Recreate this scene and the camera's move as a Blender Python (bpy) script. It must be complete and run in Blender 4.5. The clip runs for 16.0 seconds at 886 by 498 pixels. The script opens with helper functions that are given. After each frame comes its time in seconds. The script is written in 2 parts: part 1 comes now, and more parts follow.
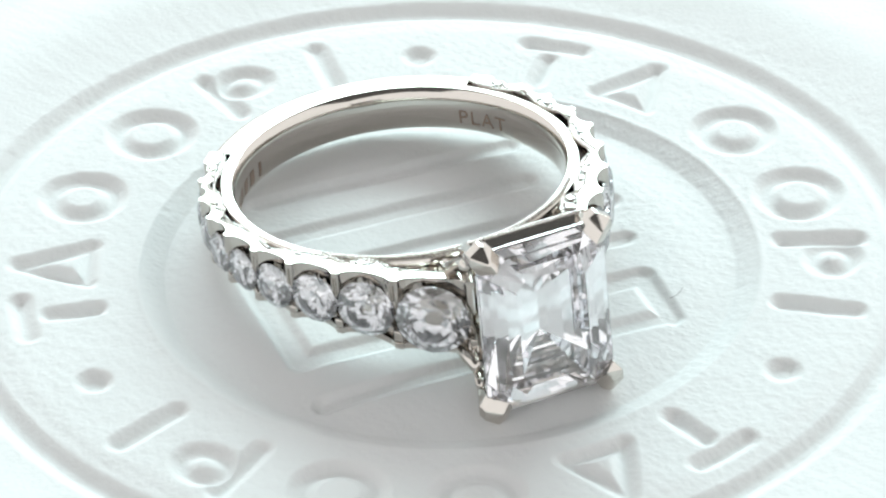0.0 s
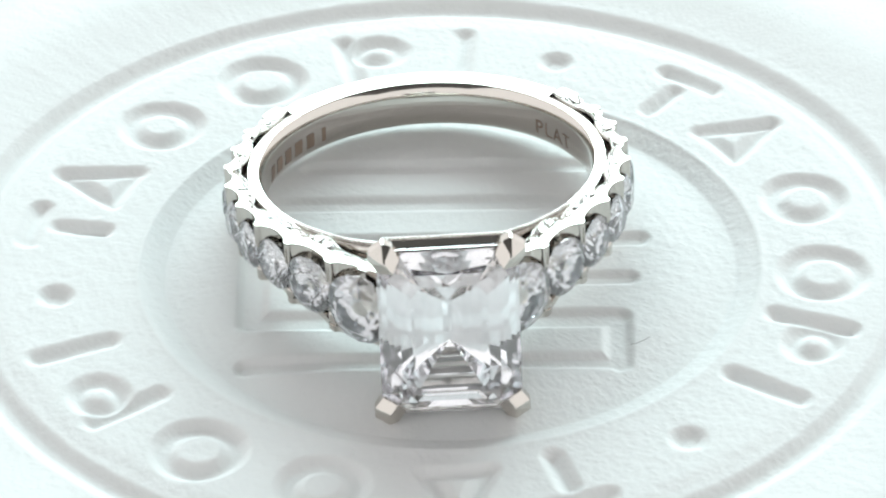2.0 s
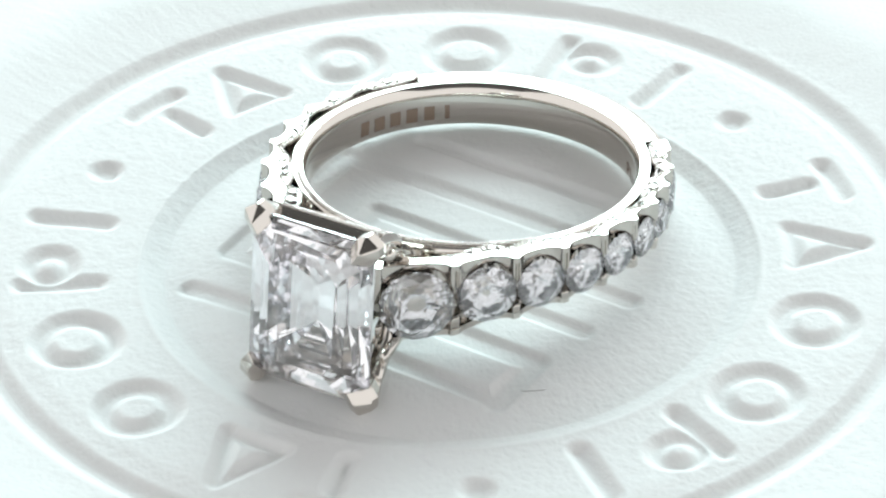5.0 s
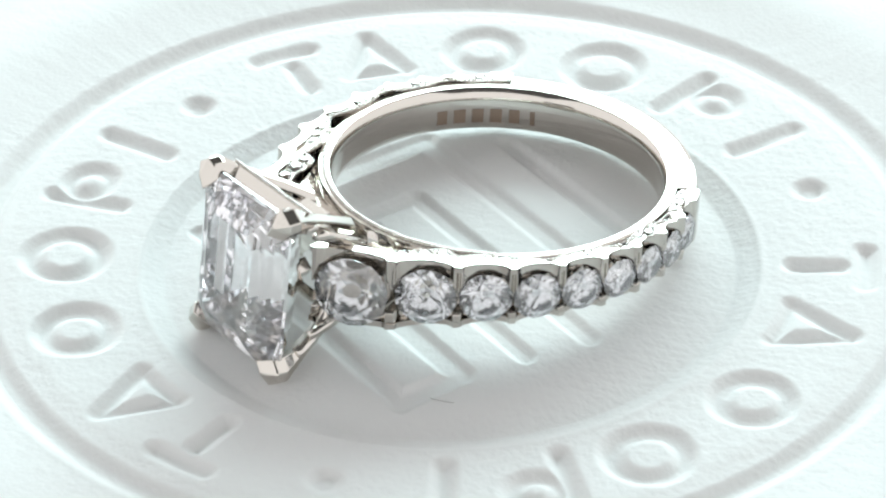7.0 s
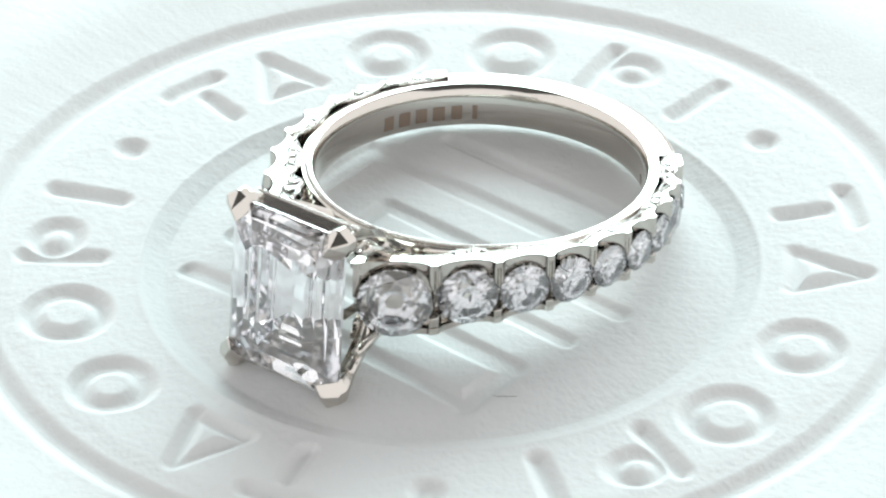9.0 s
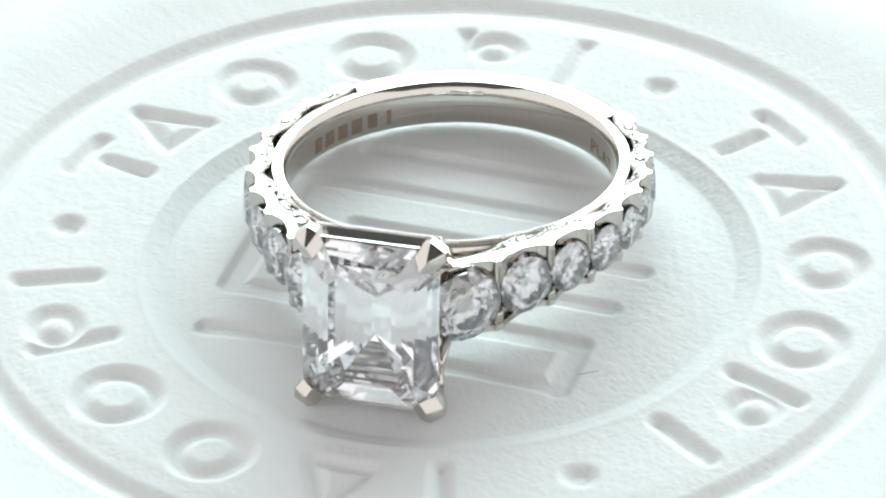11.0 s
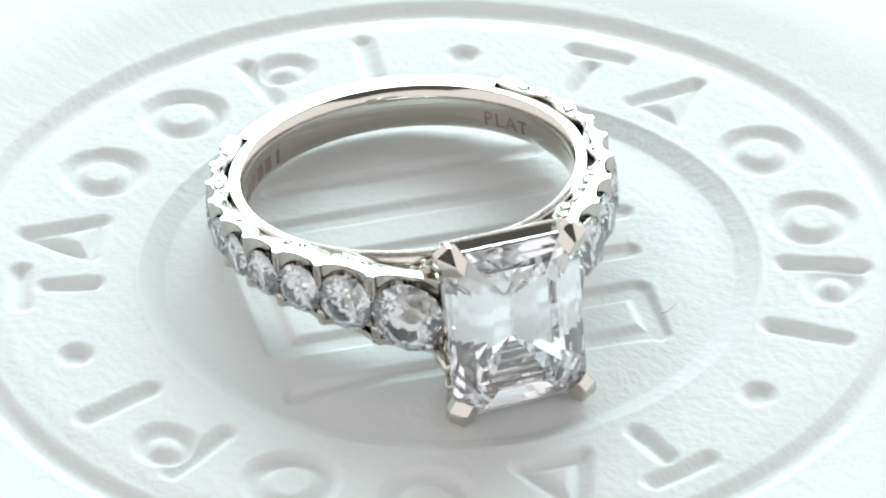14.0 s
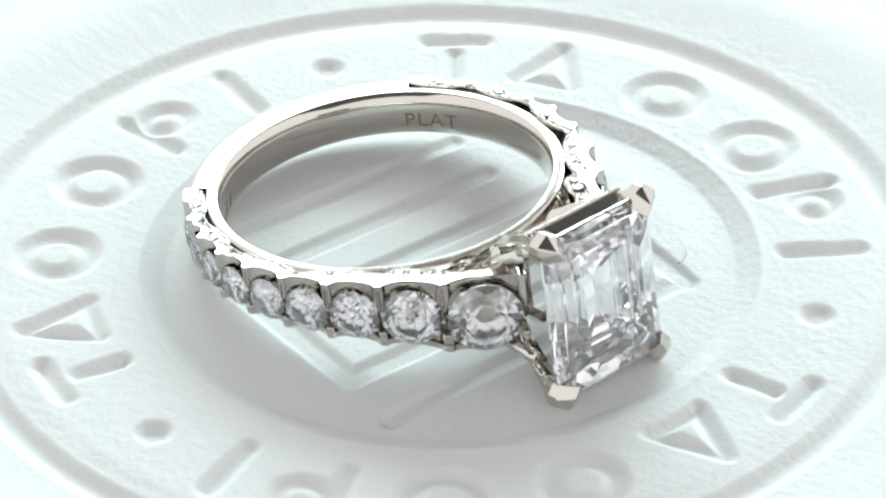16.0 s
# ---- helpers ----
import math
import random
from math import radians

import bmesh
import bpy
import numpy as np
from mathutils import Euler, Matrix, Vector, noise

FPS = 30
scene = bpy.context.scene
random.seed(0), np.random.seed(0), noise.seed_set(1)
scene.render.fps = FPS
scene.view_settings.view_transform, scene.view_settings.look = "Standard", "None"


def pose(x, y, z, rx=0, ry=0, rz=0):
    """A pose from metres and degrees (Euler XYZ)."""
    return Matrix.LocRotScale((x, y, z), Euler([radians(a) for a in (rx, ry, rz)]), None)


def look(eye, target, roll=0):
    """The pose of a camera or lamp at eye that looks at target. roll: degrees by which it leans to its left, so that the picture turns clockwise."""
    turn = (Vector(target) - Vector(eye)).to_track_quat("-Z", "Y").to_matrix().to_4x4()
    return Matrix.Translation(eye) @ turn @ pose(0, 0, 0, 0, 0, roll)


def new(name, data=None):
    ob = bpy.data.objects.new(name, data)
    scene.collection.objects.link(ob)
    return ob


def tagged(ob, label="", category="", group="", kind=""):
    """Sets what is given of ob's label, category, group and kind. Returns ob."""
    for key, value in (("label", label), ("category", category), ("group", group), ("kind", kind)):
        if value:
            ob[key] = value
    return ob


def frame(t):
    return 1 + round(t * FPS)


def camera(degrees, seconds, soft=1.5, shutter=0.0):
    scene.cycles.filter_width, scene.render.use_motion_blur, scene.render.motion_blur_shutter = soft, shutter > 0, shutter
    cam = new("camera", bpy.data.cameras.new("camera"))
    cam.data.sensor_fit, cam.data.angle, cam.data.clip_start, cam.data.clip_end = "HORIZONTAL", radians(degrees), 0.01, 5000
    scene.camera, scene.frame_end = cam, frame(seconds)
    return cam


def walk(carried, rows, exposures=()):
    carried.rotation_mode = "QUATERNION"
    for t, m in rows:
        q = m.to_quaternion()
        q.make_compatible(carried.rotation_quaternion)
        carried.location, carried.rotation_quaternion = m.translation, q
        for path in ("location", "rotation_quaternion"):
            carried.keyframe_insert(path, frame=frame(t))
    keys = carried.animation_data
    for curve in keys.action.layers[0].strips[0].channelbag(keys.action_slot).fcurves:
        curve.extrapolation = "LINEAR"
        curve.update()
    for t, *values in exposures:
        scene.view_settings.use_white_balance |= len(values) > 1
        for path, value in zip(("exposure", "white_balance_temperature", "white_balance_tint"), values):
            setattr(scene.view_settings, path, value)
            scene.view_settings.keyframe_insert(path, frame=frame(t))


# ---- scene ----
# ---- the still camera ----
cam = camera(11.94, 16.0, soft=2.3)
EYE = (0.0, -0.16953, 0.11834)
AIM = (-0.00033, 0.00109, 0.0)
VIEW = look(EYE, AIM, -1.31)
walk(cam, [(0.0, VIEW), (16.0, VIEW)], exposures=[(0.0, 0.0), (16.0, 0.0)])

# ---- studio light: a large softbox behind the table, pale surround ----
world = bpy.data.worlds.new("studio")
scene.world = world
world.use_nodes = True
wn = world.node_tree.nodes
wn["Background"].inputs["Color"].default_value = (0.985, 0.985, 0.98, 1)
wn["Background"].inputs["Strength"].default_value = 1.32


def softbox(name, eye, target, sx, sy, watts, colour):
    data = bpy.data.lights.new(name, "AREA")
    data.shape, data.size, data.size_y = "RECTANGLE", sx, sy
    data.energy, data.color = watts, colour
    ob = new(name, data)
    ob.matrix_world = look(eye, target)
    return ob


softbox("softbox_back", (0.10, 0.545, 0.24), (0, 0, 0.01), 0.66, 0.20, 5.0, (0.75, 1.0, 1.02))


# enough bounces for light to find its way out of the stones
scene.cycles.max_bounces = scene.cycles.glossy_bounces = scene.cycles.transmission_bounces = 24

# ---- materials ----
def material(name, colour, rough, metal=0.0, grain=0.0, scale=800.0, spread=0.06, ior=1.5):
    m = bpy.data.materials.new(name)
    m.use_nodes = True
    nt = m.node_tree
    b = nt.nodes["Principled BSDF"]
    b.inputs["Base Color"].default_value = (*colour, 1)
    b.inputs["Roughness"].default_value = rough
    b.inputs["Metallic"].default_value = metal
    b.inputs["IOR"].default_value = ior
    co = nt.nodes.new("ShaderNodeTexCoord")
    big = nt.nodes.new("ShaderNodeTexNoise")
    big.inputs["Scale"].default_value, big.inputs["Detail"].default_value = scale * 0.25, 3
    nt.links.new(co.outputs["Object"], big.inputs["Vector"])
    fine = nt.nodes.new("ShaderNodeTexNoise")
    fine.inputs["Scale"].default_value, fine.inputs["Detail"].default_value = scale * 4, 4
    nt.links.new(co.outputs["Object"], fine.inputs["Vector"])
    ramp = nt.nodes.new("ShaderNodeMapRange")
    ramp.inputs["To Min"].default_value, ramp.inputs["To Max"].default_value = rough * (1 - spread * 3), rough * (1 + spread * 3)
    nt.links.new(big.outputs["Fac"], ramp.inputs["Value"])
    nt.links.new(ramp.outputs["Result"], b.inputs["Roughness"])
    tone = nt.nodes.new("ShaderNodeMix")
    tone.data_type = "RGBA"
    tone.inputs["A"].default_value = (*[c * (1 - spread) for c in colour], 1)
    tone.inputs["B"].default_value = (*[min(1, c * (1 + spread)) for c in colour], 1)
    nt.links.new(big.outputs["Fac"], tone.inputs["Factor"])
    nt.links.new(tone.outputs["Result"], b.inputs["Base Color"])
    if grain:
        bump = nt.nodes.new("ShaderNodeBump")
        bump.inputs["Strength"].default_value, bump.inputs["Distance"].default_value = 1.0, grain
        nt.links.new(fine.outputs["Fac"], bump.inputs["Height"])
        nt.links.new(bump.outputs["Normal"], b.inputs["Normal"])
    return m


def gem(name, colour, ior):
    m = bpy.data.materials.new(name)
    m.use_nodes = True
    nt = m.node_tree
    nt.nodes.remove(nt.nodes["Principled BSDF"])
    g = nt.nodes.new("ShaderNodeBsdfGlass")
    g.inputs["Color"].default_value, g.inputs["Roughness"].default_value, g.inputs["IOR"].default_value = (*colour, 1), 0.0, ior
    nt.links.new(g.outputs[0], nt.nodes["Material Output"].inputs["Surface"])
    return m


PLASTER = material("white_plaster", (0.82, 0.825, 0.82), 0.85, grain=0.000024, scale=1100, spread=0.012)
TABLE = material("white_table", (0.8, 0.8, 0.8), 0.6, grain=0.00001, scale=300, spread=0.02)
METAL = material("polished_platinum", (0.60, 0.565, 0.525), 0.07, 1.0, scale=500, spread=0.03)
BRIGHT = material("bright_cut_platinum", (0.86, 0.84, 0.81), 0.2, 1.0, grain=0.000006, scale=2500, spread=0.05)
ENGRAVED = material("engraved_platinum", (0.33, 0.25, 0.2), 0.4, 0.8, scale=900, spread=0.15)
DIAMOND = gem("clear_diamond", (1.0, 1.0, 1.0), 2.05)
MELEE = gem("small_diamond", (1.0, 1.0, 1.0), 2.3)
MIRROR = material("pavilion_facets", (0.78, 0.785, 0.80), 0.03, 1.0, scale=300, spread=0.01)
PAVILION = material("step_cut_pavilion", (0.975, 0.973, 0.985), 0.01, 0.95, scale=300, spread=0.01)
FIBRE = material("grey_lint", (0.42, 0.41, 0.4), 0.8, scale=3000, spread=0.2)
# near black, for the added overhead slab that metal and stones reflect
DARK_PANEL = material("dark_reflection_panel", (0.06, 0.057, 0.055), 0.8, grain=0.0005, scale=8, spread=0.1)

MM = 0.001


def part(name, bm, mat, parent=None, label="", smooth=False):
    """One mesh object from a bmesh in millimetres."""
    me = bpy.data.meshes.new(name)
    bmesh.ops.scale(bm, vec=(MM, MM, MM), verts=bm.verts)
    bmesh.ops.recalc_face_normals(bm, faces=bm.faces)
    bm.to_mesh(me)
    bm.free()
    if smooth:
        me.polygons.foreach_set("use_smooth", [True] * len(me.polygons))
    me.materials.append(mat)
    ob = new(name, me)
    ob.parent = parent
    if label:
        tagged(ob, label)
    return ob


# ---- the stamped plaster medallion ----
def smooth_step(a, b, x):
    t = np.clip((x - a) / (b - a), 0, 1)
    return t * t * (3 - 2 * t)


def seg(x, y, x0, y0, x1, y1):
    """Distance from a stretch."""
    dx, dy = x1 - x0, y1 - y0
    t = np.clip(((x - x0) * dx + (y - y0) * dy) / (dx * dx + dy * dy), 0, 1)
    return np.hypot(x - x0 - t * dx, y - y0 - t * dy)


BAND_C, BAND_R = (-0.5, 0.3), 18.75
DOTS = (182.3, 64.8, -58.5, -177.7)
MARKS = ("crossbar", "triangle", "small_ring", "ring", "bar_loop", "bar")
SLOTS = ((0.155, 0.265, 0.418, 0.588, 0.744, 0.87), (0.167, 0.298, 0.459, 0.621, 0.75, 0.863), (0.165, 0.293, 0.454, 0.618, 0.772, 0.884))


def stamp(kind, s, v):
    """Depth below the band of one plain stamped shape; s runs along the band, v outwards."""
    if kind == "dot":
        d = np.hypot(s, v) - 0.62
    elif kind == "bar":
        d = seg(s, v, 0, -1.75, 0, 1.75) - 0.36
    elif kind == "ring":
        d = np.abs(np.hypot(s / 1.0, v / 1.0) - 1.68) - 0.37
    elif kind == "small_ring":
        d = np.abs(np.hypot(s, v) - 1.55) - 0.40
    elif kind == "crossbar":
        d = np.minimum(seg(s, v, -1.45, 1.65, 1.45, 1.65) - 0.33, seg(s, v, 0, -1.9, 0, 0.35) - 0.30)
    elif kind == "triangle":
        d = np.minimum(seg(s, v, 0, 1.75, 1.45, -1.6), seg(s, v, 0, 1.75, -1.45, -1.6))
        d = np.minimum(d, seg(s, v, -1.45, -1.6, 1.45, -1.6) + 0.06) - 0.30
    else:
        d = seg(s, v, -1.15, -1.8, -1.15, 1.8) - 0.34
        d = np.minimum(d, np.abs(np.hypot((s - 0.45) / 1.15, v - 0.5) - 0.92) - 0.32)
    return d


def medallion_height(x, y):
    r = np.hypot(x, y)
    rb = np.hypot(x - BAND_C[0], y - BAND_C[1])
    ro = np.hypot(x + 0.72, y - 0.52)
    # domed middle, groove, letter band, groove, raised rim
    z = 0.08 - 0.42 * smooth_step(9.5, 14.0, r) ** 1.6 + 0.43 * np.clip((r - 13.95) / 1.2, 0, 1)
    z += 0.03 * np.exp(-((r - 15.2) / 0.2) ** 2)
    z += -0.12 * smooth_step(20.9, 22.3, ro) - 0.36 * smooth_step(22.2, 23.0, ro) + 0.42 * smooth_step(23.2, 24.2, ro) + 0.5 * smooth_step(23.4, 29, ro)
    z += -0.45 * smooth_step(29.0, 34.0, ro)
    # the stamped band
    ang = np.degrees(np.arctan2(y - BAND_C[1], x - BAND_C[0]))
    deep = np.zeros_like(x)
    marks = [("dot", a) for a in DOTS[:3]]
    for i in range(3):
        marks += [(k, DOTS[i] + (DOTS[i + 1] - DOTS[i]) * f) for k, f in zip(MARKS, SLOTS[i])]
    for kind, a in marks:
        da = (ang - a + 180) % 360 - 180
        near = np.abs(da) < 11
        sa, va = -np.radians(da[near]) * rb[near], rb[near] - BAND_R
        d = stamp(kind, sa, va)
        deep[near] = np.maximum(deep[near], 1 - smooth_step(-0.30, 0.46, d))
    z -= 0.42 * deep * (0.86 + 0.16 * np.sin(x * 0.9 + 1.7 * np.sin(y * 0.53)) * np.sin(y * 0.8 + 1.1 * np.sin(x * 0.61)))
    # the meander of channels in the middle
    c, s = math.cos(radians(6.5)), math.sin(radians(6.5))
    u, v = x * c - y * s, x * s + y * c
    path = ((-9.6, -8.3, 8.0, -8.3, 0.45), (8.0, -8.3, 8.0, -4.9, 0.55), (8.0, -4.9, -9.5, -4.9, 0.6), (-9.5, -4.9, -9.5, 5.0, 0.6),
            (-9.5, 5.0, 6.0, 5.0, 0.5), (9.2, 1.7, -5.5, 1.7, 0.45), (-5.5, 1.7, -5.5, -1.6, 0.42), (-5.5, -1.6, 8.6, -1.6, 0.42), (-7.0, 8.3, 6.5, 8.3, 0.42))
    d = np.full_like(x, 9.0)
    for x0, y0, x1, y1, w in path:
        d = np.minimum(d, seg(u, v, x0, y0, x1, y1) - w)
    z -= 0.25 * (1 - smooth_step(-0.25, 0.30, d))
    return z


def lump(x, y):
    """Uneven skin of the cast plaster: small pits and swells of a few tenths of a millimetre."""
    rng = np.random.default_rng(8)
    z = np.zeros_like(x)
    for size, deep in ((1.6, 0.010), (0.8, 0.008), (0.42, 0.0055)):
        for _ in range(7):
            a, ph = rng.uniform(0, 2 * np.pi), rng.uniform(0, 6.28, 2)
            k = 2 * np.pi / (size * rng.uniform(0.75, 1.3))
            u, v = x * np.cos(a) + y * np.sin(a), y * np.cos(a) - x * np.sin(a)
            z += deep * 0.5 * np.sin(k * u + 1.7 * np.sin(0.55 * k * v + ph[1]) + ph[0])
    return z


def build_medallion():
    rs = np.concatenate([np.arange(0.05, 25.0, 0.1), np.arange(25.0, 46.0, 0.5)])
    n = 1500
    a = np.arange(n) * 2 * np.pi / n
    R, A = np.meshgrid(rs, a, indexing="ij")
    X, Y = R * np.cos(A), R * np.sin(A)
    Z = medallion_height(X, Y)
    # worn plaster: shallow swells and a fine tooth
    wav = (np.sin(X * 1.31 + 0.7 * np.sin(Y * 0.9)) * np.sin(Y * 1.17 + np.sin(X * 0.7)) * 0.012
           + np.sin(X * 3.7 + 1.3 * np.sin(Y * 2.9)) * np.sin(Y * 4.1 + 1.1 * np.sin(X * 3.1)) * 0.006)
    tooth = np.random.default_rng(3).normal(0, 1, Z.shape)
    tooth = (tooth + np.roll(tooth, 1, 1) + np.roll(tooth, 1, 0) + np.roll(np.roll(tooth, 1, 0), 1, 1)) / 2
    Z = Z + wav + (tooth * 0.0026 * (1 - smooth_step(22, 25, R)) + 0.45 * lump(X, Y)) * smooth_step(2, 10, R)
    top = new("plaster_medallion")
    tagged(top, "round white plaster medallion stamped with rings and plain marks", "medallion")
    cuts = [0, int(np.searchsorted(rs, 14.15)), int(np.searchsorted(rs, 22.9)), len(rs) - 1]
    for name, i0, i1 in zip(("centre_disc", "stamped_band", "raised_rim"), cuts, cuts[1:]):
        x, y, z = X[i0:i1 + 1], Y[i0:i1 + 1], Z[i0:i1 + 1]
        low = np.full((1, n), -6.0)
        # walls and underside close the piece
        x, y = np.vstack([x[:1], x[:1], x, x[-1:], x[-1:]]), np.vstack([y[:1], y[:1], y, y[-1:], y[-1:]])
        z = np.vstack([low, z[:1], z, z[-1:], low])
        grid_mesh(name, x, y, z, n, top)
    return top


def grid_mesh(name, x, y, z, n, parent):
    m = len(x)
    co = np.stack([x, y, z], -1).reshape(-1, 3) * MM
    i = np.arange(m)[:, None] * n
    j = np.arange(n)[None]
    k = (j + 1) % n
    i2 = (i + n) % (m * n)
    quads = np.delete(np.stack([i + j, i2 + j, i2 + k, i + k], -1), (1, m - 3), 0)
    me = bpy.data.meshes.new(name)
    me.vertices.add(len(co))
    me.vertices.foreach_set("co", co.astype(np.float32).ravel())
    quads = quads.reshape(-1, 4)
    me.loops.add(quads.size)
    me.loops.foreach_set("vertex_index", quads.astype(np.int32).ravel())
    me.polygons.add(len(quads))
    me.polygons.foreach_set("loop_start", (np.arange(len(quads)) * 4).astype(np.int32))
    flat = np.ones((m - 2, n), dtype=bool)
    flat[0], flat[-2:] = False, False
    me.polygons.foreach_set("use_smooth", flat.ravel())
    me.update(calc_edges=True)
    me.validate()
    me.materials.append(PLASTER)
    ob = new(name, me)
    ob.parent = parent
    return ob


medallion = build_medallion()


def slab(name, sx, sy, sz, z, mat, label, category, y=0.0):
    bm = bmesh.new()
    bmesh.ops.create_cube(bm, size=1)
    bmesh.ops.scale(bm, vec=(sx, sy, sz), verts=bm.verts)
    bmesh.ops.bevel(bm, geom=bm.edges[:], offset=4, segments=2, affect="EDGES")
    bmesh.ops.translate(bm, vec=(0, y, z), verts=bm.verts)
    return tagged(part(name, bm, mat), label, category, kind="structure")


slab("table", 520, 460, 20, -16.0, TABLE, "plain white studio table under the plaster medallion", "table")
# added out of view: blocks overhead light and gives the ring dark reflections
slab("ceiling", 1150, 1260, 20, 620, DARK_PANEL, "unseen plain dark panel added above the table to darken reflections", "ceiling", -200)

# ---- the ring ----
# Ring space: its axis is z, the head points to -y, millimetres. 'a' is the angle from the head.
ring = new("ring")
tagged(ring, "platinum engagement ring with emerald-cut diamond, lying on plaster", "ring")
RING_AT = Matrix.Translation((-0.66 * MM, 3.70 * MM, 2.30 * MM)) @ pose(0, 0, 0, 0, 0, -3.0) @ pose(0, 0, 0, -5.2) @ pose(0, 0, 0, 0, -1.5)
INNER = 8.26


def at(a, rho, z):
    return Vector((rho * math.sin(radians(a)), -rho * math.cos(radians(a)), z))


def lerp_table(a, table):
    a = abs(a)
    for (a0, v0), (a1, v1) in zip(table, table[1:]):
        if a <= a1:
            t = max(0.0, (a - a0) / (a1 - a0))
            return v0 + (v1 - v0) * t
    return table[-1][1]


OUT_R = ((0, 13.7), (18, 12.25), (34, 10.85), (50, 10.2), (70, 9.85), (110, 9.72), (140, 9.75), (180, 9.75))
HALF_W = ((0, 2.1), (19, 2.0), (35, 1.72), (50, 1.55), (70, 1.38), (100, 1.22), (140, 1.15), (180, 1.15))


def sweep(a0, a1, n, profile, closed=False):
    """Sweep a loop of (rho, z), given by profile(a), round the ring's axis."""
    bm = bmesh.new()
    rows = []
    for i in range(n + (0 if closed else 1)):
        a = a0 + (a1 - a0) * i / n
        rows.append([bm.verts.new(at(a, r, z)) for r, z in profile(a)])
    k = len(rows[0])
    for p, q in zip(rows, rows[1:] + (rows[:1] if closed else [])):
        for j in range(k):
            bm.faces.new((p[j], p[(j + 1) % k], q[(j + 1) % k], q[j]))
    if not closed:
        bm.faces.new(rows[0])
        bm.faces.new(rows[-1][::-1])
    return bm


def sleeve_r(z):
    """Comfort fit: the bore is narrowest in the middle and rolls open at both rims."""
    return 7.97 + 0.30 * (abs(z) / 1.15) ** 3.2


def band_profile(a):
    w = 1.15
    zs = [w * math.sin(math.pi / 2 * k / 8) for k in range(-8, 9)]
    return [(sleeve_r(z), z) for z in zs] + [(sleeve_r(w) + 0.02, w + 0.012), (sleeve_r(w) + 0.06, w + 0.02), (8.76, w + 0.02), (INNER + 0.54, w), (INNER + 0.54, -w), (8.76, -w - 0.02), (sleeve_r(w) + 0.06, -w - 0.02), (sleeve_r(w) + 0.02, -w - 0.012)]


band = part("band", sweep(0, 360, 240, band_profile, True), METAL, ring, smooth=True)


def plain_back_profile(a):
    w, i, o = 1.17, INNER + 0.06, 9.85
    return [(i + 0.1, -w + 0.1), (i + 0.1, w - 0.1), (i + 0.16, w), (9.45, w), (9.66, w - 0.06), (9.79, w - 0.3), (o, w - 0.7), (o + 0.02, 0), (o, -w + 0.7), (9.79, -w + 0.3), (9.66, -w + 0.06), (9.45, -w), (i + 0.16, -w)]


part("plain_back", sweep(133, 227, 72, plain_back_profile), METAL, ring)

STONES = ((17.8, 3.75, 12.55), (33.5, 3.05, 11.1), (48.3, 2.65, 10.4), (62.3, 2.45, 10.1), (75.5, 2.25, 9.95), (87.9, 2.1, 9.9), (99.7, 2.0, 9.85), (110.9, 1.95, 9.85), (121.9, 1.9, 9.85))


def brilliant(d):
    """A round brilliant of girdle diameter d, its axis +z, girdle at z=0."""
    bm = bmesh.new()
    rng = random.Random(int(d * 1000))
    r = d / 2

    def rim(rad, z, n, off):
        return [bm.verts.new((rad * math.cos((i + off) * 2 * math.pi / n), rad * math.sin((i + off) * 2 * math.pi / n), z)) for i in range(n)]
    table = rim(r * 0.56, r * 0.31, 8, 0)
    star = rim(r * 0.79, r * 0.185, 8, 0.5)
    g1 = rim(r, r * 0.02, 16, 0)
    g0 = rim(r, -r * 0.02, 16, 0)
    low = rim(r * 0.24, -r * 0.70, 8, 0.5)
    tip = bm.verts.new((r * rng.uniform(-0.06, 0.06), r * rng.uniform(-0.06, 0.06), -r * 0.88))
    for v in low:
        k = rng.uniform(0.7, 1.5)
        v.co = (v.co.x * k, v.co.y * k, v.co.z + r * (0.12 * (k - 1) * 1.4 + rng.uniform(-0.03, 0.03)))
    bm.faces.new(table)
    for i in range(8):
        j = (i + 1) % 8
        bm.faces.new((table[i], star[i], table[j]))
        bm.faces.new((star[i - 1], g1[2 * i], star[i], table[i]))
        bm.faces.new((star[i], g1[2 * i], g1[2 * i + 1]))
        bm.faces.new((star[i], g1[2 * i + 1], g1[(2 * i + 2) % 16]))
        for f in ((low[i], g0[2 * i + 1], g0[2 * i]), (low[i], g0[(2 * i + 2) % 16], g0[2 * i + 1]), (low[i - 1], low[i], g0[2 * i]), (low[i - 1], tip, low[i])):
            bm.faces.new(f).material_index = 1
    for i in range(16):
        j = (i + 1) % 16
        bm.faces.new((g1[i], g0[i], g0[j], g1[j]))
    bmesh.ops.recalc_face_normals(bm, faces=bm.faces)
    return bm


def out_pose(a, rho, tilt=0.0):
    """Pose whose z points outwards at the angle a, x along the ring, y along the axis."""
    o = at(a, 1, 0)
    if tilt:
        o = (Matrix.Rotation(radians(tilt), 3, "Z") @ o).normalized()
    yv = Vector((0, 0, 1))
    xv = yv.cross(o)
    m = Matrix((xv, yv, o)).transposed().to_4x4()
    m.translation = at(a, rho, 0)
    return m


NODES = (9.0, 40.0, 66.0, 91.0, 113.0, 133.0)


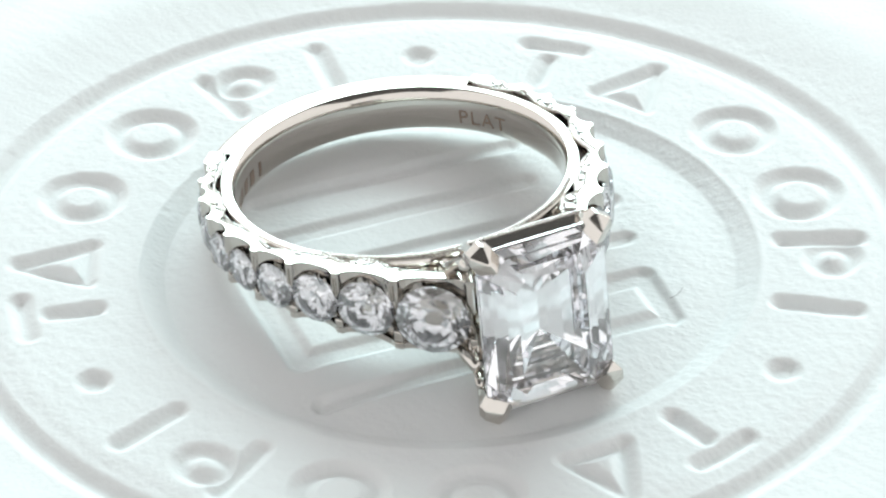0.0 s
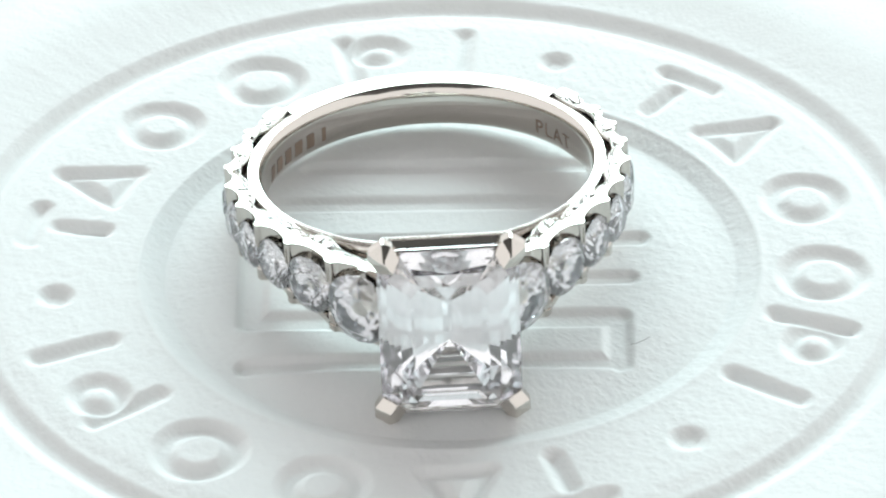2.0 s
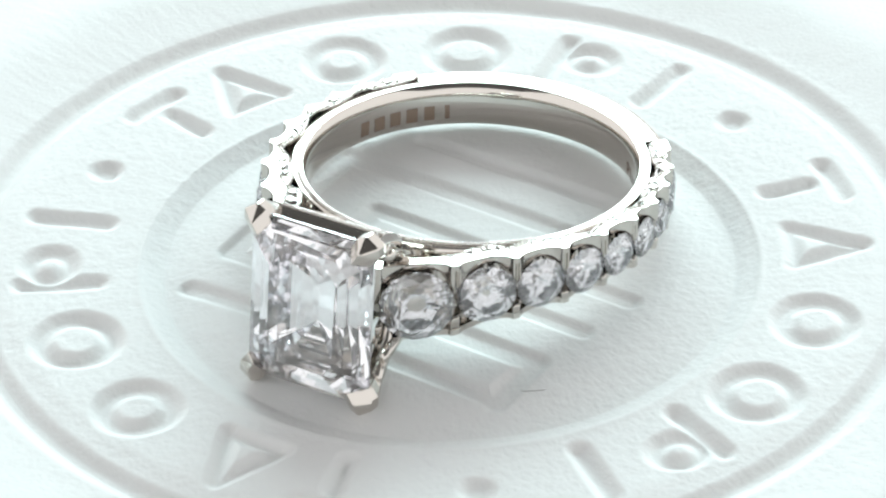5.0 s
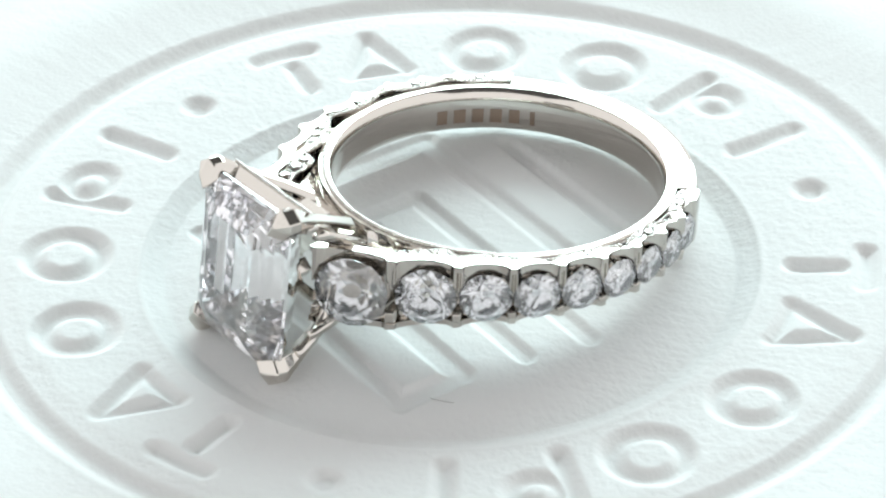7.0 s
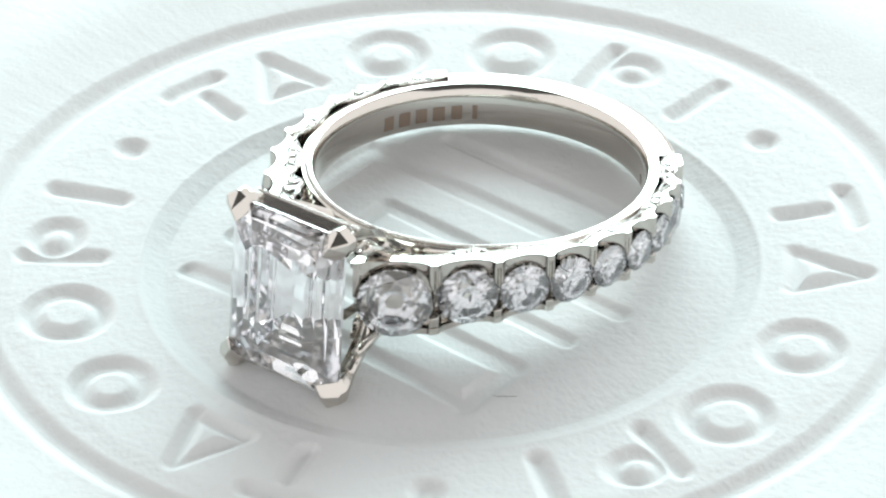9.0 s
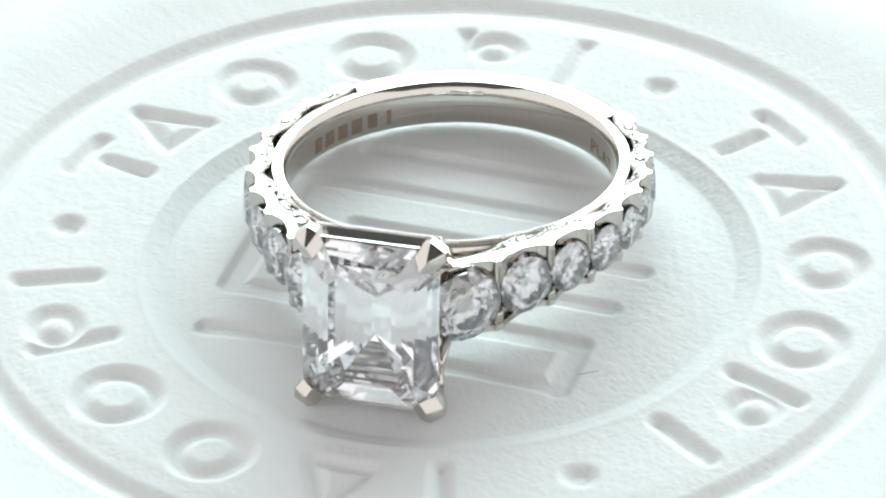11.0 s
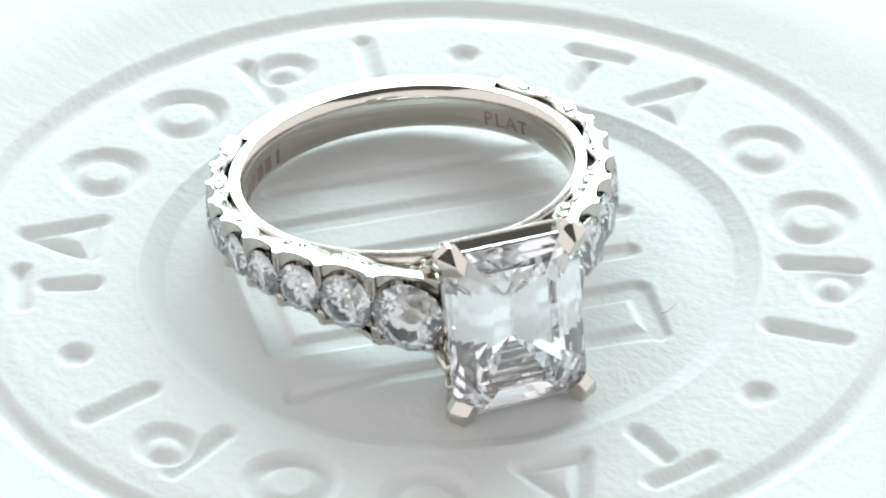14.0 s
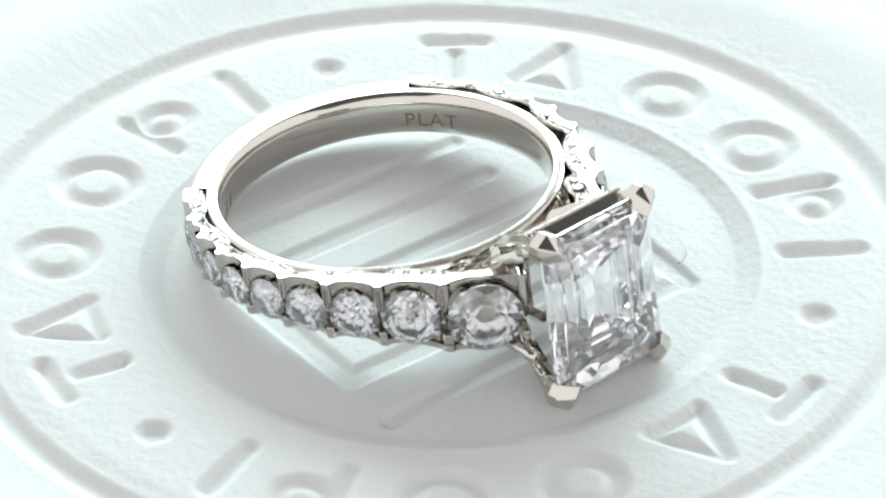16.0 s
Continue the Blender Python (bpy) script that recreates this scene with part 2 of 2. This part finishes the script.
def gallery_edge(a):
    """Inner edge of the pierced gallery: near the sleeve mid-arch, drawn back at the nodes."""
    a = abs(a)
    if a < 40:
        # beside the head the gallery runs up with the shoulder and leaves the sleeve
        u = min(1.0, max(0.0, (38 - a) / 13))
        return 9.0 + (lerp_table(a, OUT_R) - 1.45 - 9.0) * u * u * (3 - 2 * u) + 0.4 * max(0.0, (a - 36) / 4)
    for n0, n1 in zip(NODES, NODES[1:]):
        if a <= n1:
            u = min(1.0, max(0.0, (a - n0) / (n1 - n0)))
            return 8.78 + 0.62 * abs(2 * u - 1) ** 2.2 * (0.6 if n0 > 100 and u > 0.5 else 1.0)
    return 8.8


def closeness(a):
    return max(0.0, 1 - min(abs(abs(a) - s[0]) / (s[1] / 2 / s[2] * 57.3 * 0.84) for s in STONES) ** 2) ** 0.5


def stone_z(a):
    """Height of a stone's middle: past the first ones the row sits a little low between the cheeks."""
    return lerp_table(a, ((0, 0.0), (30, -0.05), (60, -0.2), (130, -0.2)))


def outer_wall(a):
    """Outer radius of the setting: pillars stand between the stones, and the wall hollows towards each stone."""
    return lerp_table(a, OUT_R) + 0.20 - 0.44 * closeness(a)


def shoulder_profile(side):
    def f(a):
        w, o, i, r = lerp_table(a, HALF_W), lerp_table(a, OUT_R), gallery_edge(a), outer_wall(a)
        top = 1.12 + (w - 1.12) * 0.55
        ledge = max(i + 0.34, lerp_table(a, OUT_R) - 0.58 - 0.16 * closeness(a))
        return [(i, side * (top - 0.18)), (max(i + 0.1, o - 1.5), side * (w - 0.6)), (r - 0.25, side * (w - 0.34)), (r - 0.03, side * (w - 0.3)), (r, side * (w - 0.03)), (r - 0.03, side * w),
                (ledge, side * w), (ledge - 0.02, side * (top + 0.03)), (i + 0.28, side * (top + 0.02)), (i, side * top)]
    return f


def setting_bar(arm):
    """The outward face between the cheeks: round seats for the stones, fluted pillars above, rounded claws below."""
    n, k = 620, 56
    angles = np.linspace(9.5, 132.5, n)
    base = np.array([lerp_table(a, OUT_R) for a in angles])[:, None]
    half = np.array([lerp_table(a, HALF_W) for a in angles])[:, None]
    close = np.array([closeness(a) for a in angles])[:, None]
    q = np.linspace(-1, 1, k)[None]
    z = q * (half - 0.06)
    rho = base + 0.20 - 0.44 * close + 0 * q
    inside = np.zeros_like(rho)
    low = np.full_like(rho, 9.0)
    for a, d, r in STONES:
        zc, rad = stone_z(a), d * 0.48
        u = (angles[:, None] - a) * r * math.pi / 180
        dist = np.hypot(u, z - zc) / rad
        inside = np.maximum(inside, 1 - smooth_step(0.94, 1.0, dist))
        low = np.where(np.abs(u) < rad * 1.12, (z - zc) / rad, low)
    # pillars end above the girdle line; below it a gap, then claws that round off towards the under edge
    gap = (1 - smooth_step(0.02, 0.14, low)) * smooth_step(-0.62, -0.46, low)
    under = 1 - smooth_step(-0.66, -0.5, low)
    # a fine groove runs down the middle of each pillar
    mids = np.array([(p[0] * q1[1] + q1[0] * p[1]) / (p[1] + q1[1]) for p, q1 in zip(STONES, STONES[1:])])
    narrow = np.exp(-(np.abs(angles[:, None] - mids[None]).min(1) * 10.3 * math.pi / 180 / 0.09) ** 2)[:, None]
    flute = smooth_step(0.1, 0.2, low) * np.exp(-(close / 0.03) ** 2) * narrow
    rho = rho - 0.75 * gap - 0.20 * flute + under * (0.40 * close - 0.55 * np.clip(close * 4, 0, 1) - 0.16 * smooth_step(-0.85, -1.15, low))
    rho = np.where(inside > 0, rho * (1 - inside) + (base - 1.15) * inside, rho)
    ang = np.radians(angles)[:, None] * arm
    co = np.stack([rho * np.sin(ang), -rho * np.cos(ang), z], -1).reshape(-1, 3)
    i = np.arange(n - 1)[:, None] * k + np.arange(k - 1)[None]
    faces = np.stack([i, i + 1, i + k + 1, i + k], -1).reshape(-1, 4)
    me = bpy.data.meshes.new("stone_setting")
    me.from_pydata((co * MM).tolist(), [], faces.tolist())
    me.polygons.foreach_set("use_smooth", [True] * len(me.polygons))
    me.materials.append(METAL)
    ob = new("stone_setting", me)
    ob.parent = ring
    return tagged(ob, "fluted claw setting between the side diamonds")


def tube(points, radii, n=8, squash=1.0):
    """A tapered bar along points."""
    bm = bmesh.new()
    prev = None
    pts = [Vector(p) for p in points]
    side = None
    for i, p in enumerate(pts):
        d = (pts[min(i + 1, len(pts) - 1)] - pts[max(i - 1, 0)]).normalized()
        if side is None:
            side = d.orthogonal().normalized()
        side = (side - d * side.dot(d)).normalized()
        up = d.cross(side)
        vs = [bm.verts.new(p + radii[i] * (side * math.cos(k * 2 * math.pi / n) + up * squash * math.sin(k * 2 * math.pi / n))) for k in range(n)]
        if prev:
            for k in range(n):
                bm.faces.new((prev[k], prev[(k + 1) % n], vs[(k + 1) % n], vs[k]))
        else:
            bm.faces.new(vs[::-1])
        prev = vs
    bm.faces.new(prev)
    return bm


def bead_row(points, r):
    """Milgrain: a row of small beads joined into one strip."""
    bm = bmesh.new()
    for p in points:
        bmesh.ops.create_icosphere(bm, subdivisions=1, radius=r, matrix=Matrix.Translation(p))
    return bm


def seat(ob, m):
    ob.matrix_basis = Matrix.Translation(m.translation * MM) @ m.to_3x3().to_4x4()


for arm in (1, -1):
    for side in (1, -1):
        part("shoulder_cheek", sweep(arm * 9, arm * 133, 340, shoulder_profile(side)), METAL, ring)
    setting_bar(arm)
    part("channel_floor", sweep(arm * 9, arm * 133, 60, lambda a: [(INNER + 0.5, -0.5), (INNER + 0.5, 0.5), (max(INNER + 0.55, lerp_table(a, OUT_R) - 1.75), 1.05), (max(INNER + 0.55, lerp_table(a, OUT_R) - 1.75), -1.05)]), METAL, ring)
    for a, d, rho in STONES:
        ob = part("side_diamond", brilliant(d * 0.96), MELEE, ring, "round brilliant-cut diamond")
        ob.data.materials.append(MIRROR)
        m = out_pose(arm * a, rho - 0.1, arm * lerp_table(a, ((17, 19), (33, 13), (48, 8), (62, 5), (76, 2), (130, 0))))
        m.translation = m.translation + Vector((0, 0, stone_z(a)))
        seat(ob, m @ Matrix.Rotation(a * 0.37, 4, "Z"))
    for side in (1, -1):
        for n0, n1 in zip(NODES, NODES[1:]):
            pts = []
            count = int((n1 - n0) * 0.155 / 0.17)
            for k in range(count + 1):
                a = n0 + (n1 - n0) * k / count
                w = lerp_table(a, HALF_W)
                pts.append(at(arm * a, gallery_edge(a) + 0.09, side * (1.12 + (w - 1.12) * 0.55 + 0.03)))
            tagged(part("milgrain", bead_row(pts, 0.10), BRIGHT, ring, "beaded milgrain edge", smooth=True), kind="stuff")
            pts = []
            for k in range(count + 1 if n0 > 20 else 0):
                a, u = n0 + (n1 - n0) * k / count, k / count
                w = lerp_table(a, HALF_W)
                rho = min(gallery_edge(a) + 0.10 + 0.75 * math.sin(math.pi * u), lerp_table(a, OUT_R) - 0.62)
                pts.append(at(arm * a, rho, side * (1.12 + (w - 1.12) * 0.55 + 0.05)))
            if pts:
                tagged(part("milgrain", bead_row(pts, 0.08), BRIGHT, ring, "beaded milgrain edge", smooth=True), kind="stuff")
            # small stones set in the arch, each in a raised rim
            mid = (n0 + n1) / 2
            for off, d in (((-3.5, 0.74), (1.5, 0.84), (6.5, 0.84), (10.8, 0.66)) if n0 < 20 else ((-4.6, 0.5), (0, 0.74), (4.6, 0.5)) if n0 < 50 else ((-3.6, 0.36), (0, 0.62), (3.6, 0.36))):
                a = mid + off
                top = 1.12 + (lerp_table(a, HALF_W) - 1.12) * 0.55
                flip = Matrix() if side > 0 else Matrix.Rotation(math.pi, 4, "X")
                m = Matrix.Translation(at(arm * a, gallery_edge(a) + 0.17 + d * 0.5, side * (top + 0.06))) @ Matrix.Rotation(radians(arm * a), 4, "Z") @ flip
                ob = part("gallery_diamond", brilliant(d), MELEE, ring)
                ob.data.materials.append(MIRROR)
                seat(ob, m)
                loop = [Vector((d * 0.62 * math.cos(k * math.pi / 8), d * 0.55 * math.sin(k * math.pi / 8), -0.02)) for k in range(17)]
                part("gallery_rim", tube(loop, [0.055] * 17, 6), METAL, ob, smooth=True)
    # fine beads that texture the wide part of the gallery beside the head
    for side in (1, -1):
        pts = []
        for i in range(6):
            a = 10.0 + 1.5 * i
            lo, hi = gallery_edge(a) + 0.28, lerp_table(a, OUT_R) - 0.62
            n = int((hi - lo) / 0.24)
            w = lerp_table(a, HALF_W)
            for j in range(n):
                pts.append(at(arm * a, lo + (hi - lo) * (j + 0.5 * (i % 2) + 0.25) / max(1, n), side * (1.12 + (w - 1.12) * 0.55 + 0.04)))
        tagged(part("beading", bead_row(pts, 0.085), BRIGHT, ring, "fine raised beads", smooth=True), kind="stuff")
    # beaded edge of the sleeve beside the head
    for side in (1, -1):
        pts = [at(arm * (50 * k / 34), INNER + 0.28, side * 1.235) for k in range(35)]
        tagged(part("milgrain", bead_row(pts, 0.145), BRIGHT, ring, "beaded milgrain edge", smooth=True), kind="stuff")


# ---- centre stone and head ----
def emerald(w, h):
    """Step-cut stone with cut corners, half width w, half height h; table towards +z."""
    bm = bmesh.new()

    def octo(k, z, c):
        x, y = w * k, h - w + w * k
        return [bm.verts.new((px, py, z)) for px, py in ((x - c, -y), (x, -y + c), (x, y - c), (x - c, y), (-x + c, y), (-x, y - c), (-x, -y + c), (-x + c, -y))]
    keel_h = h - w
    loops = [octo(k, z, c) for k, z, c in ((0.54, 1.05, 0.50), (0.70, 0.86, 0.66), (0.86, 0.53, 0.82), (1.0, 0.10, 0.95), (1.0, -0.06, 0.95), (0.80, -0.81, 0.76), (0.56, -1.62, 0.53), (0.30, -2.41, 0.28))]
    bm.faces.new(loops[0])
    for level, (p, q) in enumerate(zip(loops, loops[1:])):
        for i in range(8):
            bm.faces.new((p[i], p[(i + 1) % 8], q[(i + 1) % 8], q[i])).material_index = int(level > 3)
    k0, k1 = bm.verts.new((0, -keel_h, -3.23)), bm.verts.new((0, keel_h, -3.23))
    p = loops[-1]
    for i in range(8):
        j = (i + 1) % 8
        ends = {0: (k0,), 1: (k0, k1), 2: (k1,), 3: (k1,), 4: (k1,), 5: (k1, k0), 6: (k0,), 7: (k0,)}[i]
        bm.faces.new((p[i], *ends, p[j])).material_index = 1
    return bm


# the head sits a little proud of the band and leans back against its tilt
head_pose = Matrix.Translation((0.27, -15.45, 0.67)) @ pose(0, 0, 0, -3.3, 1.0) @ out_pose(0, 0)
stone = part("centre_diamond", emerald(3.25, 4.2), DIAMOND, ring, "large clear emerald-cut step-cut diamond")
stone.data.materials.append(PAVILION)
stone.matrix_basis = Matrix.Translation(head_pose.translation * MM) @ head_pose.to_3x3().to_4x4()


def head_xyz(x, y, z):
    return head_pose @ Vector((x, y, z))


def prong_bm(sx, sy):
    """A claw bent over the stone's cut corner: a slim stem, a stout block, and a tip cut to a ridge by two flats."""
    bm = bmesh.new()
    n = Vector((sx * 0.56, sy * 0.83, 0)).normalized()
    t = Vector((-n.y, n.x, 0)) * (sx * sy)
    rows = []
    base = Vector((sx * 2.53, sy * 3.36, 0))
    for out, z, wd, th in ((-1.8, -4.9, 0.40, 0.34), (-0.85, -3.4, 0.36, 0.32), (0.0, -1.9, 0.38, 0.34), (0.55, -0.85, 0.52, 0.42), (0.78, -0.25, 0.66, 0.56), (0.76, 0.34, 0.66, 0.56)):
        c = base + n * out + Vector((0, 0, z))
        rows.append([bm.verts.new(head_xyz(*(c + n * (a * th) + t * (b * wd)))) for a, b in ((-1, -0.95), (-1, 0.95), (0.3, 1), (1, 0.62), (1, -0.62), (0.3, -1))])
    for p, q in zip(rows, rows[1:]):
        for k in range(6):
            bm.faces.new((p[k], p[(k + 1) % 6], q[(k + 1) % 6], q[k]))
    bm.faces.new(rows[0][::-1])
    # tip: a short ridge over the block, leaning in over the stone
    top = rows[-1]
    c = base + n * 0.42 + Vector((0, 0, 0.92))
    r0, r1 = bm.verts.new(head_xyz(*(c - n * 0.46))), bm.verts.new(head_xyz(*(c + n * 0.22)))
    bm.faces.new((top[0], top[1], r0))
    bm.faces.new((top[1], top[2], r1, r0))
    bm.faces.new((top[2], top[3], r1))
    bm.faces.new((top[3], top[4], r1))
    bm.faces.new((top[4], top[5], r1))
    bm.faces.new((top[5], top[0], r0, r1))
    bmesh.ops.recalc_face_normals(bm, faces=bm.faces)
    bmesh.ops.bevel(bm, geom=bm.edges[:], offset=0.045, segments=1, affect="EDGES")
    return bm


for sx in (1, -1):
    for sy in (1, -1):
        part("prong", prong_bm(sx, sy), METAL, ring)


def gallery_bm(zs, hx, hy, tall, thick, flare):
    """A rectangular rail with cut corners round the stone's underside."""
    bm = bmesh.new()
    c = 0.8
    rows = []
    for grow, z in ((flare - thick, zs - tall), (flare, zs - tall), (0, zs), (-thick, zs)):
        x, y = hx + grow, hy + grow
        rows.append([bm.verts.new(head_xyz(px, py, z)) for px, py in ((x - c, -y), (x, -y + c), (x, y - c), (x - c, y), (-x + c, y), (-x, y - c), (-x, -y + c), (-x + c, -y))])
    for p, q in zip(rows, rows[1:] + rows[:1]):
        for k in range(8):
            bm.faces.new((p[k], p[(k + 1) % 8], q[(k + 1) % 8], q[k]))
    return bm


for sy in (1, -1):
    bm = bmesh.new()
    rows = []
    for k in range(9):
        x = 2.7 * (k - 4) / 4
        rows.append([bm.verts.new(head_xyz(x, sy * y, z)) for y, z in ((3.75, -0.35), (4.12, -1.2), (4.0, -1.4), (3.55, -0.6))])
    for p, q in zip(rows, rows[1:]):
        for k in range(4):
            bm.faces.new((p[k], p[(k + 1) % 4], q[(k + 1) % 4], q[k]))
    bm.faces.new(rows[0])
    bm.faces.new(rows[-1][::-1])
    part("gallery_bar", bm, METAL, ring)
part("lower_gallery", gallery_bm(-3.5, 1.6, 2.3, 0.6, 0.3, 0.1), METAL, ring)
for sx in (1, -1):
    for sy in (1, -1):
        # strut that carries a claw down into the shoulder
        p0, p1 = at(sx * 13, 10.5, sy * 1.2), head_xyz(sx * 2.75, sy * 2.75, -1.9)
        mid = (p0 + p1) / 2 + Vector((sx * 0.35, 0.25, sy * 0.1))
        pts = [p0 * (1 - u) ** 2 + mid * 2 * u * (1 - u) + p1 * u * u for u in [k / 8 for k in range(9)]]
        part("shoulder_strut", tube(pts, [0.46, 0.44, 0.42, 0.40, 0.38, 0.36, 0.34, 0.33, 0.32], 10, 0.8), METAL, ring, smooth=True)
for sx in (1, -1):
    # bowed side wire between the upper and the lower claw
    pts = [head_xyz(sx * (3.0 - 0.75 * math.sin(math.pi * k / 14)), 3.3 * math.cos(math.pi * k / 14), -1.1 - 2.6 * math.sin(math.pi * k / 14)) for k in range(15)]
    part("side_wire", tube(pts, [0.30] * 15, 8, 0.6), METAL, ring, smooth=True)
for sy in (1, -1):
    pts = [head_xyz(2.9 * k / 15, sy * 4.14, -1.24) for k in range(-15, 16)]
    tagged(part("milgrain", bead_row(pts, 0.12), BRIGHT, ring, "beaded milgrain edge", smooth=True), kind="stuff")


# ---- engraving inside the sleeve ----
def on_sleeve(mesh_points, a_mid, z_mid):
    """Bend flat points (x along, y up) onto the sleeve's inner wall."""
    return [at(a_mid - math.degrees(x / 8.0), sleeve_r(z_mid + y) - 0.012, z_mid + y) for x, y in mesh_points]


def engraved_text(words, size, a_mid, z_mid):
    curve = bpy.data.curves.new("hallmark", "FONT")
    curve.body, curve.size, curve.align_x, curve.align_y, curve.resolution_u = words, size, "CENTER", "CENTER", 3
    curve.space_character = 1.15
    tmp = bpy.data.objects.new("hallmark", curve)
    scene.collection.objects.link(tmp)
    bpy.context.view_layer.update()
    flat = bpy.data.meshes.new_from_object(tmp.evaluated_get(bpy.context.evaluated_depsgraph_get()))
    bpy.data.objects.remove(tmp)
    bm = bmesh.new()
    bm.from_mesh(flat)
    bmesh.ops.subdivide_edges(bm, edges=[e for e in bm.edges if e.calc_length() > 0.3], cuts=3)
    for v, p in zip(bm.verts, on_sleeve([(v.co.x, v.co.y) for v in bm.verts], a_mid, z_mid)):
        v.co = p
    return part("hallmark", bm, ENGRAVED, band, "engraved hallmark inside the band")


def engraved_bar(x, w, h, a_mid, z_mid):
    bm = bmesh.new()
    n, k = 4, 6
    pts = [(x + w * (i / n - 0.5), h * (j / k - 0.5)) for i in range(n + 1) for j in range(k + 1)]
    vs = [bm.verts.new(p) for p in on_sleeve(pts, a_mid, z_mid)]
    for i in range(n):
        for j in range(k):
            q = i * (k + 1) + j
            bm.faces.new((vs[q], vs[q + k + 1], vs[q + k + 2], vs[q + 1]))
    return part("engraved_mark", bm, ENGRAVED, band, "plain engraved mark inside the band")


engraved_text("PLAT", 1.12, 124.5, -0.3)
for k in range(6):
    engraved_bar((k - 2.5) * 0.93 * (-1), (0.55, 0.62, 0.6, 0.62, 0.55, 0.25)[5 - k], 0.8, 235.0, -0.3)


# ---- a stray fibre on the plaster ----
def build_fibre():
    pts = [(-0.55, -0.22, 0.0), (-0.3, -0.28, 0.05), (0.0, -0.16, 0.1), (0.25, 0.0, 0.08), (0.45, 0.22, 0.03), (0.5, 0.36, 0.0)]
    ob = part("lint_fibre", tube(pts, [0.012, 0.016, 0.018, 0.018, 0.015, 0.010], 6), FIBRE, smooth=True)
    return tagged(ob, "short curled grey lint fibre lying on the plaster", "fibre")


fibre = build_fibre()
x, y = 8.3, -7.75
FIBRE_AT = Matrix.Translation((x * MM, y * MM, (float(medallion_height(np.array([x]), np.array([y]))[0]) + 0.03) * MM))


# ---- what moves: the turning plate and the ring on it ----
def motions():
    times = [0.5 * i for i in range(15)] + [7.1, 7.2, 7.27, 7.3, 7.333, 7.367, 7.4, 7.5] + [8.0 + 0.5 * i for i in range(17)]
    turn = [(t, pose(0, 0, 0, 0, 0, -53.2 + 11.04 * abs(t - 7.32))) for t in times]
    walk(medallion, turn)
    walk(ring, [(t, m @ RING_AT) for t, m in turn])
    walk(fibre, [(t, m @ FIBRE_AT) for t, m in turn])


motions()
